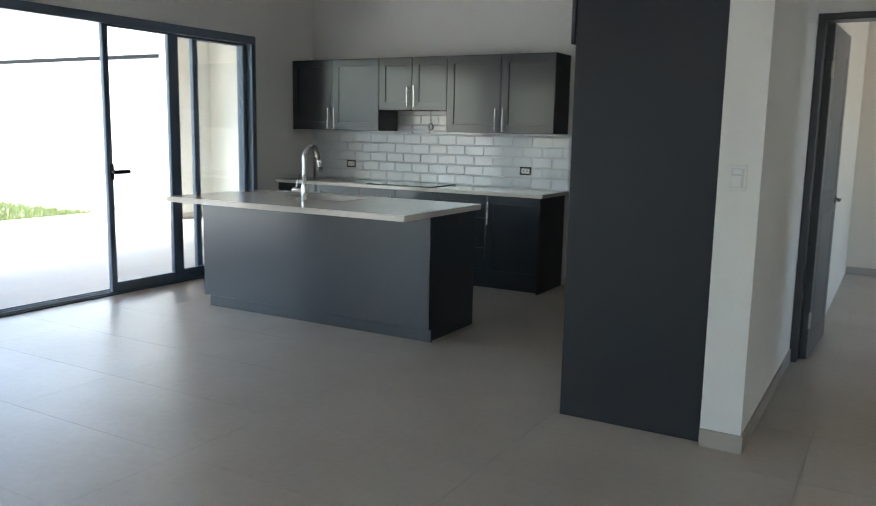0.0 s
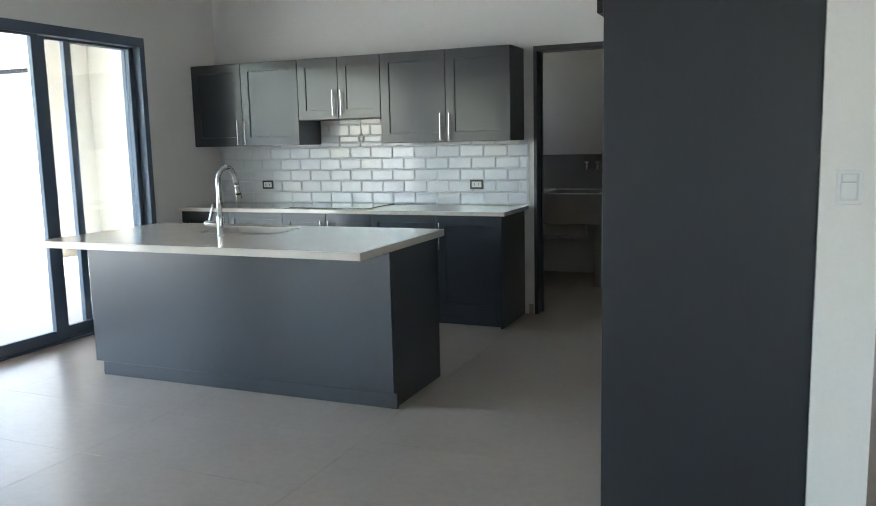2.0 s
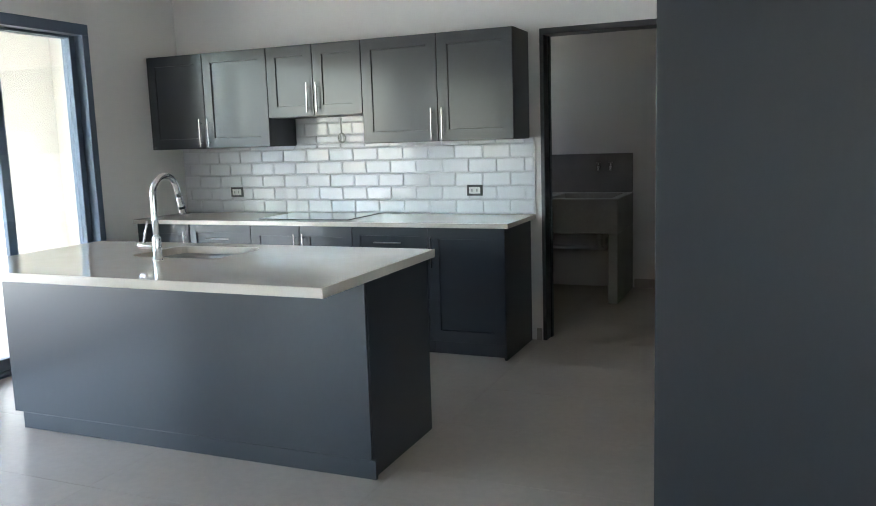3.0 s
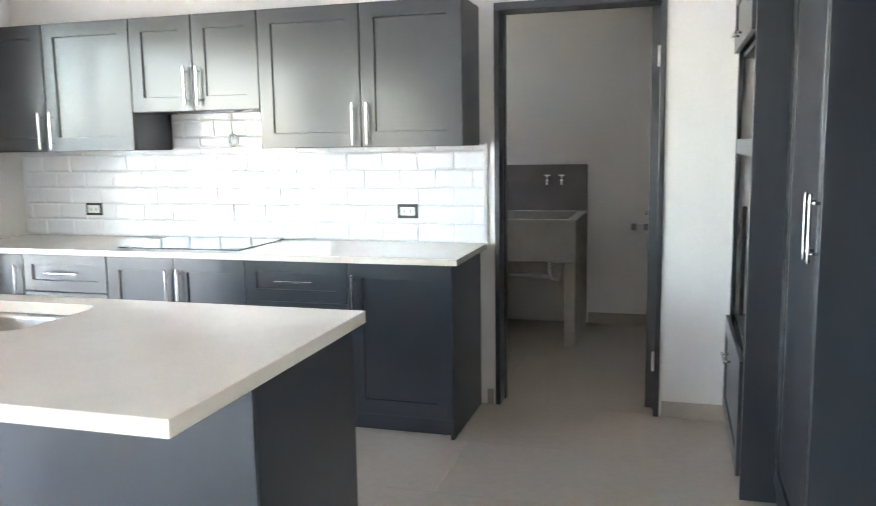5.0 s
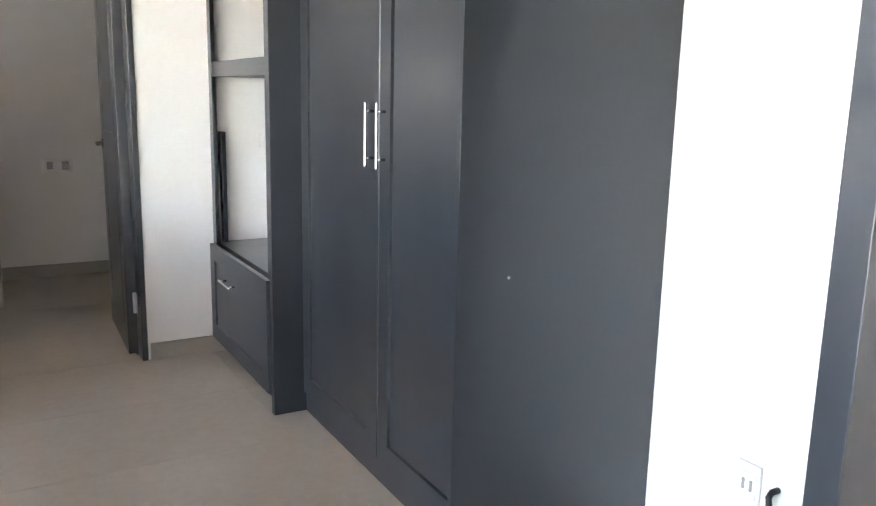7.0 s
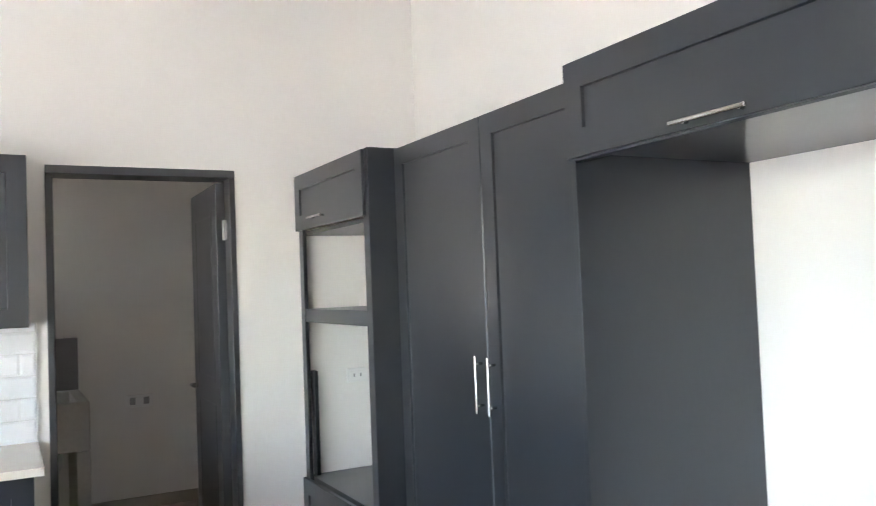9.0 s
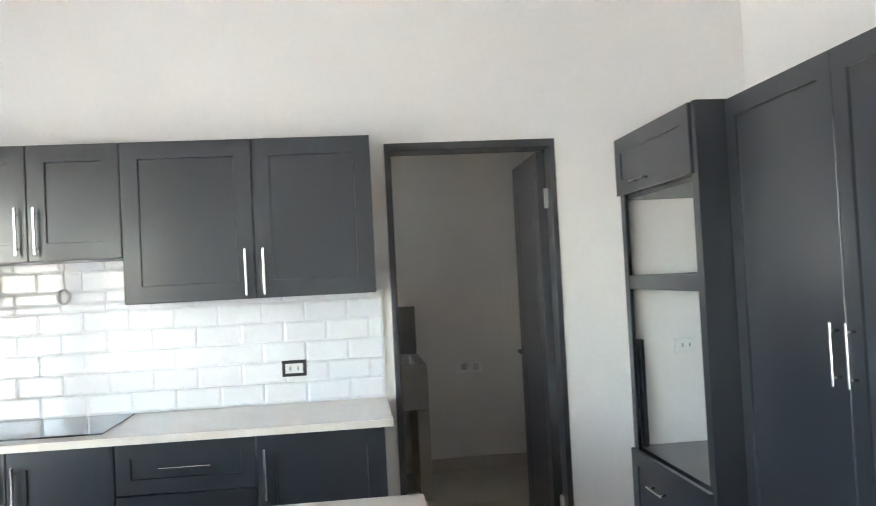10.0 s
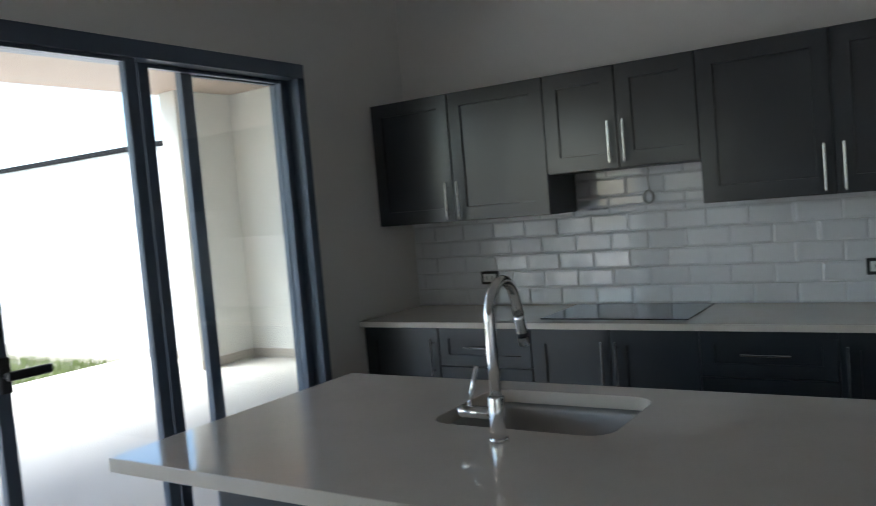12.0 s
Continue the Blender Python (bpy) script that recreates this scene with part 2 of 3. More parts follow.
# wall with the bedroom door
BX0, BX1, BY = 2.201, 3.10, -1.60
dw = box(BX1, 6.2, BY, BY + 0.15, 0, H)
box(2.2, BX1, BY, BY + 0.15, 2.19, H, 0, dw)
setting("wall_bedroom", dw, WALL, "off-white painted hallway wall with a doorway", "wall")
setting("wall_bedroom_west", box(2.2, 2.29, BY + 0.15, 2.4, 0, H), BEDWALL, "cream painted side wall of the bedroom, tinted against cool light", "wall")
setting("wall_bedroom_north", box(2.2, 6.2, 2.4, 2.55, 0, H), BEDWALL, "cream painted back wall of the bedroom, tinted against cool light", "wall")
# laundry
setting("wall_laundry_north", box(-1.3, 2.2, 2.15, 2.3, 0, H), WALL, "off-white painted back wall of the laundry", "wall")
# the opening is assumed, out of view, to brighten the laundry
lw_ = box(-1.3, -1.2, 0.15, 1.62, 0, H)
box(-1.3, -1.2, 2.05, 2.15, 0, H, 0, lw_)
box(-1.3, -1.2, 1.62, 2.05, 0, 1.72, 0, lw_)
box(-1.3, -1.2, 1.62, 2.05, 2.2, H, 0, lw_)
setting("wall_laundry_west", lw_, WALL, "off-white painted side wall of the laundry with an assumed light opening", "wall")
setting("wall_laundry_east", box(1.9, 2.0, 0.15, 2.15, 0, H), WALL, "off-white painted side wall of the laundry", "wall")
# far walls of the living room, with a window
ew = box(6.2, 6.4, -10.2, -0.1, 0, H)
box(6.2, 6.4, 2.2, 2.55, 0, H, 0, ew)
box(6.2, 6.4, -0.1, 2.2, 0, 0.5, 0, ew)
box(6.2, 6.4, -0.1, 2.2, 2.4, H, 0, ew)
setting("wall_far_east", ew, WALL, "off-white painted outer wall with a window", "wall")
# south wall, out of view; its open gap is added to let light in
sw = box(-3.18, 4.1, -10.4, -10.2, 0, H)
box(5.8, 6.4, -10.4, -10.2, 0, H, 0, sw)
box(4.1, 5.8, -10.4, -10.2, 2.3, H, 0, sw)
setting("wall_south", sw, WALL, "off-white painted wall with an unseen opening added for light", "wall")


def skirting(x0, x1, y0, y1):
    setting("baseboard", box(x0, x1, y0, y1, 0, 0.085, 0.0015, seg=1), BASE, "beige porcelain tile skirting along the wall", "baseboard")


skirting(DX1 + 0.012, 1.36, -0.012, -0.001)
skirting(0.034, DX0 - 0.012, -0.012, -0.001)
skirting(2.018, 2.212, -3.402, -3.391)
skirting(2.201, 2.212, -3.389, BY - 0.001)
skirting(2.30, 6.19, 2.388, 2.399)
skirting(BX1 + 0.1, 6.19, BY - 0.012, BY - 0.001)
skirting(0.37, 1.89, 2.138, 2.149)
skirting(-2.999, -2.988, WY1 + 0.02, SY0 - 0.02)
skirting(-2.999, -2.988, SY1 + 0.06, -0.66)


def door_frame(name, x0, x1, y, top, label, w=0.028):
    f = thing(name, ((x0 + x1) / 2, y, 0), label, "door", kind="structure")
    for a, b in ((x0, x0 + w), (x1 - w, x1)):
        part("jamb", box(a, b, y - 0.012, y + 0.16, 0, top - 0.04, 0.003), DOORW, f)
        part("stop", box(a + (w - 0.001 if a == x0 else -0.01), b + (0.01 if a == x0 else 0.001 - w), y + 0.10, y + 0.14, 0.001, top - 0.041), DOORW, f)
    part("head", box(x0, x1, y - 0.012, y + 0.16, top - 0.04, top, 0.003), DOORW, f)
    return f


def leaf(f, hx, hy, width, height, angle, side, hinges, jamb=None):
    """A panelled door leaf, hinged at hx, hy and swung open."""
    m = Matrix.Translation((hx, hy, 0)) @ Matrix.Rotation(radians(angle), 4, "Z")
    bm = box(0, width, -0.02, 0.02, 0.01, height, 0.002)
    for v0, v1 in ((0.14, 0.95), (1.07, height - 0.14)):
        for s in (-1, 1):
            for a, b, c, d in ((0.12, width - 0.12, v0, v0 + 0.02), (0.12, width - 0.12, v1 - 0.02, v1), (0.12, 0.14, v0, v1), (width - 0.14, width - 0.12, v0, v1)):
                box(a, b, s * 0.018, s * 0.0215, c, d, 0.002, bm)
    lf = part("leaf", turned(bm, m), DOORW, f, "dark-stained panelled leaf, standing open")
    for s in (-1, 1):
        h = cyl((width - 0.06, s * 0.019, 1.012), (width - 0.06, s * 0.028, 1.012), 0.026, seg=20)
        cyl((width - 0.06, s * 0.025, 1.012), (width - 0.06, s * 0.06, 1.012), 0.009, h)
        cyl((width - 0.06, s * 0.055, 1.012), (width - 0.17, s * 0.055, 1.012), 0.009, h)
        part("handle", turned(h, m), NICKEL, lf, "dark nickel lever handle")
    for z in hinges:
        if jamb:
            b = box(jamb - 0.004, jamb, hy - 0.040, hy - 0.008, z - 0.05, z + 0.05, 0.001, seg=1)
            cyl((jamb - 0.008, hy - 0.006, z - 0.052), (jamb - 0.008, hy - 0.006, z + 0.052), 0.008, b, 10)
        else:
            b = box(-0.012, 0.028, side * 0.0205, side * 0.026, z - 0.05, z + 0.05, 0.001, seg=1)
            cyl((-0.006, side * 0.024, z - 0.052), (-0.006, side * 0.024, z + 0.052), 0.008, b, 10)
            turned(b, m)
        part("hinge", b, HINGE, lf, "pale zinc butt hinge")
    return lf


laundry_door = door_frame("door_1", DX0, DX1, 0, DTOP, "dark-stained wooden laundry door, standing wide open")
leaf(laundry_door, 0.896, 0.10, 0.70, 2.105, 88.7, 1, (0.27, 1.86), 0.9215)
bed_door = door_frame("door_2", BX0, BX1, BY, 2.19, "dark-stained wooden bedroom door, standing open inwards", 0.045)
leaf(bed_door, 2.275, BY + 0.075, 0.79, 2.14, 87, -1, (0.27, 1.86))

# ---- sliding door ----
slider = thing("window_1", (-3.09, (SY0 + SY1) / 2, 0), "slate-grey aluminium sliding glass door, pushed half open", "sliding door", kind="structure")
part("frame", box(-3.17, -2.985, SY0, SY1, STOP - 0.076, STOP, 0.003), ALU, slider)
part("frame", box(-3.17, -2.985, SY1 - 0.055, SY1, 0.0, STOP - 0.076, 0.003), ALU, slider)
part("frame", box(-3.17, -2.985, SY0, SY0 + 0.06, 0.0, STOP - 0.076, 0.003), ALU, slider)
track = box(-3.17, -2.985, SY0 + 0.06, SY1 - 0.056, -0.002, 0.012, 0.002)
for tx in (-3.02, -3.08, -3.14):
    box(tx - 0.004, tx + 0.004, SY0 + 0.06, SY1 - 0.056, 0.010, 0.026, 0, track)
part("track", track, ALU, slider)


def sash(x, y0, y1, st=0.07, sl=0.07, handle=False):
    z0, z1 = 0.026, STOP - 0.077
    s = part("sash", box(x - 0.02, x + 0.02, y0, y0 + sl, z0, z1, 0.003), ALU, slider)
    part("stile", box(x - 0.02, x + 0.02, y1 - st, y1, z0, z1, 0.003), ALU, s)
    part("rail", box(x - 0.018, x + 0.018, y0 + sl, y1 - st, z0, z0 + 0.075, 0.003), ALU, s)
    part("rail", box(x - 0.018, x + 0.018, y0 + sl, y1 - st, z1 - 0.018, z1, 0.003), ALU, s)
    g = part("pane", box(x - 0.003, x + 0.003, y0 + sl - 0.008, y1 - st + 0.008, z0 + 0.067, z1 - 0.010), GLASS, s)
    g.visible_shadow = False
    if handle:
        h = box(x + 0.019, x + 0.034, y0 + 0.012, y0 + 0.058, 0.98, 1.11, 0.004)
        cyl((x + 0.03, y0 + 0.035, 1.045), (x + 0.075, y0 + 0.035, 1.045), 0.011, h)
        box(x + 0.06, x + 0.078, y0 + 0.02, y0 + 0.19, 1.028, 1.062, 0.006, h)
        part("handle", h, BLACK, s, "black lever handle")


sash(-3.02, -2.712, -1.972, sl=0.057, st=0.060, handle=True)
sash(-3.08, -1.924, -0.990, sl=0.060, st=0.048)
sash(-3.14, -1.640, -0.990, sl=0.066, st=0.030)

# ---- fixed window out of view, added to light the living room ----
fill_win = thing("fill_window", (-3.09, (WY0 + WY1) / 2, 0), "unseen aluminium fixed window, added to let in more light", "window", kind="structure")
for y0, y1 in ((WY0, WY0 + 0.06), (-7.83, -7.77), (WY1 - 0.06, WY1)):
    part("frame", box(-3.13, -3.05, y0, y1, 0.0, STOP, 0.003), ALU, fill_win)
for y0, y1 in ((WY0 + 0.06, -7.83), (-7.77, WY1 - 0.06)):
    part("rail", box(-3.13, -3.05, y0, y1, 0.0, 0.06, 0.003), ALU, fill_win)
    part("rail", box(-3.13, -3.05, y0, y1, STOP - 0.06, STOP, 0.003), ALU, fill_win)
    part("pane", box(-3.093, -3.087, y0 - 0.006, y1 + 0.006, 0.05, STOP - 0.05), GLASS, fill_win).visible_shadow = False

# ---- upper cabinets on the back wall ----
UY, UZ0, UZ1 = -0.34, 1.425, 2.142


def wall_cabinet(x0, x1, z0, split, label, hz):
    c = thing("wall_cabinet", ((x0 + x1) / 2, -0.17, z0), label, "cabinet", "wall cabinets over the counter")
    part("body", box(x0 + 0.001, x1 - 0.001, UY, -0.001, z0, UZ1, 0.001), CAB, c)
    m = face_y(x0, UY - 0.0005, z0)
    front(c, m, 0, 0, split - x0, UZ1 - z0, (split - x0 - 0.039, hz - z0, 0.21, True))
    front(c, m, split - x0, 0, x1 - split, UZ1 - z0, (split - x0 + 0.039, hz - z0, 0.21, True))


wall_cabinet(-2.998, -1.885, UZ0, -2.465, "charcoal shaker wall cabinet with two doors in the corner", 1.545)
wall_cabinet(-1.885, -1.102, 1.632, -1.495, "short charcoal shaker wall cabinet above the hob", 1.765)
wall_cabinet(-1.102, 0.0, UZ0, -0.533, "charcoal shaker wall cabinet with two doors beside the doorway", 1.545)

# ---- base cabinets ----
BYF, BZ1 = -0.58, 0.868


def base_cabinet(x0, x1, label, kind, side="", end=False):
    c = thing("base_cabinet", ((x0 + x1) / 2, -0.3, 0), label, "cabinet", "base cabinets under the counter")
    part("body", box(x0 + 0.001, x1 - (0.019 if end else 0.001), BYF, -0.012, 0.10, BZ1, 0.001), CAB, c)
    part("plinth", box(x0 + 0.001, x1 - (0.019 if end else 0.001), BYF + 0.05, BYF + 0.068, 0, 0.10), CAB, c)
    if end:
        part("end_panel", box(x1 - 0.018, x1, BYF - 0.012, -0.012, 0, BZ1, 0.001), CAB, c)
    m, w, h = face_y(x0, BYF - 0.0005, 0.10), x1 - x0, BZ1 - 0.10
    if kind == "door":
        hu = w - 0.035 if side == "r" else 0.035
        front(c, m, 0, 0, w, h, (hu, 0.605, 0.21, True))
    elif kind == "doors":
        front(c, m, 0, 0, w / 2, h, (w / 2 - 0.035, 0.605, 0.21, True))
        front(c, m, w / 2, 0, w / 2, h, (w / 2 + 0.035, 0.605, 0.21, True))
    else:
        for v0, v1 in ((0.555, h), (0.28, 0.555), (0, 0.28)):
            front(c, m, 0, v0, w, v1 - v0, (w / 2, (v0 + v1) / 2, 0.21, False), "drawer")


base_cabinet(-2.998, -2.495, "charcoal shaker base cabinet with one door in the corner", "door", "r")
base_cabinet(-2.495, -1.94, "charcoal shaker base cabinet with three drawers", "drawers")
base_cabinet(-1.94, -1.10, "charcoal shaker base cabinet with two doors under the hob", "doors")
base_cabinet(-1.10, -0.535, "charcoal shaker base cabinet with three drawers", "drawers")
base_cabinet(-0.535, 0.0, "charcoal shaker base cabinet with one door beside the doorway", "door", "l", True)

CT = 0.900
tagged(part("worktop", box(-2.999, 0.036, -0.64, -0.001, BZ1, CT, 0.003), QUARTZ), "glossy cream quartz worktop on the base cabinets", "worktop")
hob = thing("hob", (-1.53, -0.28, CT), "flat black glass induction hob set on the worktop", "hob")
part("glass_plate", box(-1.905, -1.16, -0.54, -0.035, CT + 0.0005, CT + 0.007, 0.002), HOB, hob)

# ---- island ----
IX0, IX1, IY0, IY1 = -2.05, 0.035, -2.52, -1.875
isl = thing("kitchen_island", (-1.0, -2.2, 0), "charcoal kitchen island with plain panelled sides", "kitchen island")
part("front_panel", box(-2.11, 0.016, IY0, IY0 + 0.018, 0.086, 0.869, 0.001), CAB, isl)
part("end_panel", box(-0.002, 0.018, IY0 + 0.0185, IY1, 0.0, 0.869, 0.001), CAB, isl)
part("end_panel", box(-2.11, -2.092, IY0 + 0.0185, IY1, 0.086, 0.869, 0.001), CAB, isl)
part("plinth", box(IX0, IX1, IY0 - 0.001, IY0 + 0.017, 0.0, 0.085, 0.001), CAB, isl)
part("plinth", box(IX0, IX0 + 0.018, IY0 + 0.018, IY1, 0.0, 0.085, 0.001), CAB, isl)
part("back_panel", box(-2.091, -0.003, IY1 - 0.018, IY1, 0.086, 0.869), CAB, isl)
part("floor_board", box(-2.091, -0.003, IY0 + 0.019, IY1 - 0.019, 0.0865, 0.10), CAB, isl)


def rounded(x0, x1, y0, y1, r, z, n=6):
    pts = []
    for cx, cy, a0 in ((x1 - r, y1 - r, 0), (x0 + r, y1 - r, 90), (x0 + r, y0 + r, 180), (x1 - r, y0 + r, 270)):
        for k in range(n + 1):
            a = radians(a0 + 90 * k / n)
            pts.append((cx + r * math.cos(a), cy + r * math.sin(a), z))
    return pts


SK = (-1.40, -0.86, -2.362, -1.965)
ST = 0.91
top = bmesh.new()
outer = [top.verts.new(p) for p in ((-2.083, -2.91, ST), (0.054, -2.91, ST), (0.054, -1.853, ST), (-2.083, -1.853, ST))]
inner = [top.verts.new(p) for p in rounded(*SK, 0.07, ST)]
edges = [top.edges.new((l[i], l[(i + 1) % len(l)])) for l in (outer, inner) for i in range(len(l))]
bmesh.ops.triangle_fill(top, use_beauty=True, edges=edges)
bmesh.ops.recalc_face_normals(top, faces=top.faces)
if sum(f.normal.z for f in top.faces) < 0:
    bmesh.ops.reverse_faces(top, faces=top.faces)
ext = bmesh.ops.extrude_face_region(top, geom=list(top.faces))
bmesh.ops.translate(top, vec=(0, 0, -0.04), verts=[g for g in ext["geom"] if isinstance(g, bmesh.types.BMVert)])
bmesh.ops.recalc_face_normals(top, faces=top.faces)
rim = [e for e in top.edges if e.calc_face_angle(0) > 1.2 and abs(e.verts[0].co.z - e.verts[1].co.z) < 1e-4 and e.verts[0].co.z > 0.9]
bmesh.ops.bevel(top, geom=rim, offset=0.003, segments=2, affect="EDGES", profile=0.5)
tagged(part("island_worktop", top, QUARTZ), "glossy cream quartz slab overhanging the kitchen island", "worktop")

sink = thing("kitchen_sink", (-1.13, -2.15, 0.68), "undermounted stainless steel sink bowl in the island", "sink")
bowl = bmesh.new()
loops = []
for off, z, r in ((-0.03, 0.8695, 0.09), (0.004, 0.8695, 0.066), (0.008, 0.85, 0.062), (0.02, 0.72, 0.06), (0.05, 0.695, 0.05)):
    loops.append([bowl.verts.new(p) for p in rounded(SK[0] + off, SK[1] - off, SK[2] + off, SK[3] - off, r, z)])
for a, b in zip(loops, loops[1:]):
    for k in range(len(a)):
        bowl.faces.new((a[k], a[(k + 1) % len(a)], b[(k + 1) % len(a)], b[k])).smooth = True
bowl.faces.new(loops[-1])
bmesh.ops.recalc_face_normals(bowl, faces=bowl.faces)
part("bowl", bowl, BOWL, sink)
dr = cyl((-1.13, -2.15, 0.694), (-1.13, -2.15, 0.699), 0.045, seg=24)
cyl((-1.13, -2.15, 0.698), (-1.13, -2.15, 0.702), 0.03, dr, 20)
part("drain", dr, CHROME, sink, "chrome strainer")

# ---- faucet ----
FX, FY = -1.11, -2.465
fau = thing("faucet", (FX, FY, ST), "polished chrome gooseneck faucet with pull-down spray", "faucet")
fb = cyl((FX, FY, ST), (FX, FY, ST + 0.008), 0.0235, seg=24)
cyl((FX, FY, ST + 0.006), (FX, FY, ST + 0.115), 0.0205, fb, 24, bevel=0.003)
part("base", fb, CHROME, fau)
R, dirx, diry = 0.096, -0.10, 0.995
neck = [(FX, FY, ST + 0.11), (FX, FY, ST + 0.2), (FX, FY, ST + 0.302)]
for k in range(1, 17):
    a = math.pi * 0.93 * k / 16
    o = R * (1 - math.cos(a))
    neck.append((FX + dirx * o, FY + diry * o, ST + 0.302 + R * math.sin(a)))
e0, e1 = Vector(neck[-2]), Vector(neck[-1])
neck.append(tuple(e1 + (e1 - e0).normalized() * 0.034))
part("neck", tube(neck, 0.0145), CHROME, fau)
e0, e1 = Vector(neck[-2]), Vector(neck[-1])
d = (e1 - e0).normalized()
sp = [e1 + d * s for s in (0, 0.010, 0.014, 0.05, 0.088, 0.092)]
part("spray_head", tube(sp, 0.016, radii=[0.0145, 0.0145, 0.0152, 0.0155, 0.0165, 0.015]), CHROME, fau)
part("collar", cyl(e1 + d * 0.052, e1 + d * 0.064, 0.0166, seg=20), BLACK, fau, "dark collar")
lv = cyl((FX - 0.02, FY, ST + 0.07), (FX - 0.105, FY - 0.005, ST + 0.073), 0.016, seg=18, bevel=0.003)
tube([(FX - 0.082, FY, ST + 0.08), (FX - 0.070, FY + 0.004, ST + 0.13), (FX - 0.054, FY + 0.008, ST + 0.19)], 0.006, lv, radii=[0.0065, 0.006, 0.005])
part("lever", lv, CHROME, fau)

# ---- oven tower ----
TX, TY = 1.285, -0.945
tower = thing("oven_tower", (1.64, -0.47, 0), "tall charcoal oven tower with two empty appliance openings", "cabinet")
part("side_panel", box(TX - 0.005, 1.998, TY, TY + 0.036, 0, 2.136, 0.0015), CAB, tower)
part("left_stile", box(TX, TX + 0.02, -0.058, -0.002, 0.08, 2.136, 0.001), CAB, tower)
part("right_stile", box(TX, TX + 0.02, TY + 0.037, TY + 0.072, 0.08, 2.136, 0.001), CAB, tower)
part("top", box(TX + 0.02, 1.998, TY + 0.037, -0.002, 2.118, 2.136, 0.001), CAB, tower)
part("shelf", box(TX + 0.002, 1.70, TY + 0.073, -0.059, 1.368, 1.437, 0.001), CAB, tower)
part("shelf", box(TX + 0.021, 1.998, TY + 0.037, -0.002, 0.545, 0.568, 0.001), CAB, tower)
part("shelf", box(TX + 0.021, 1.998, TY + 0.037, -0.002, 1.822, 1.842, 0.001), CAB, tower)
part("plinth", box(TX + 0.05, TX + 0.068, TY + 0.037, -0.002, 0, 0.08), CAB, tower)
part("body", box(TX + 0.021, 1.95, TY + 0.037, -0.003, 0.081, 0.10), CAB, tower)
part("back_strip", box(1.325, 1.345, -0.058, -0.003, 0.57, 1.11, 0.001), CAB, tower)
mt = face_x(TX - 0.0005, -0.004, 0)
wt = -TY - 0.004 - 0.03
front(tower, mt, 0, 0.082, wt, 0.482, (wt * 0.40, 0.432, 0.19, False), "drawer")
front(tower, mt, 0, 1.842, wt, 0.292, (wt * 0.40, 1.893, 0.19, False), "door")

# ---- pantry ----
PX = 1.405
pantry = thing("pantry_cabinet", (1.73, -1.63, 0), "tall charcoal shaker pantry cabinet with two doors", "cabinet")
part("body", box(PX + 0.02, 1.998, -2.301, TY - 0.001, 0.08, 2.134, 0.001), CAB, pantry)
part("plinth", box(PX + 0.012, PX + 0.03, -2.301, TY - 0.001, 0, 0.08), CAB, pantry)
mp_ = face_x(PX + 0.0195, TY - 0.002, 0)
wl, wr = 0.711, 0.642
front(pantry, mp_, 0, 0.082, wl, 2.05, (wl - 0.042, 1.177, 0.205, True))
front(pantry, mp_, wl, 0.082, wr, 2.05, (wl + 0.042, 1.177, 0.205, True))

# ---- fridge niche ----
niche = thing("fridge_surround", (1.64, -2.85, 0), "charcoal fridge surround with side panels and a bridge cabinet", "cabinet")
part("side_panel", box(1.305, 1.998, -2.32, -2.302, 0, 2.134, 0.001), CAB, niche)
part("side_panel", box(1.305, 2.016, -3.352, -3.298, 0, 2.134, 0.002), CAB, niche)
part("body", box(1.312, 1.998, -3.297, -2.321, 1.885, 2.134, 0.001), CAB, niche)
part("body_rail", box(1.300, 1.33, -3.297, -2.321, 1.862, 1.8845, 0.001), CAB, niche)
mf = face_x(1.3045, -2.303, 0)
front(niche, mf, 0, 1.866, 1.066, 0.268, (0.53, 1.885, 0.22, False), "flap")
part("screw_cap", cyl((1.458, -2.3195, 0.852), (1.458, -2.322, 0.852), 0.004, seg=12), GREYP, niche, "small grey screw cap")


# ---- outlets and switches ----
def outlet(name, m, w, h, plate, insert, label, sockets=2, cat="outlet", holes=None):
    o = thing(name, m.translation, label, cat)
    pl = part("plate", turned(box(-w / 2, w / 2, -h / 2, h / 2, 0.0005, 0.009, 0.003), m), plate, o)
    part("insert", turned(box(-w * 0.36, w * 0.36, -h * 0.30, h * 0.30, 0.008, 0.012, 0.002), m), insert, pl)
    for k in range(sockets):
        u = (k - (sockets - 1) / 2) * w * (0.5 if holes else 0.32)
        su = 0.019 if holes else 0.004
        part("socket", turned(box(u - su, u + su, -h * (0.28 if holes else 0.13), h * (0.28 if holes else 0.13), 0.0115, 0.0135, 0.002), m), holes or GREYP, pl)
    return o


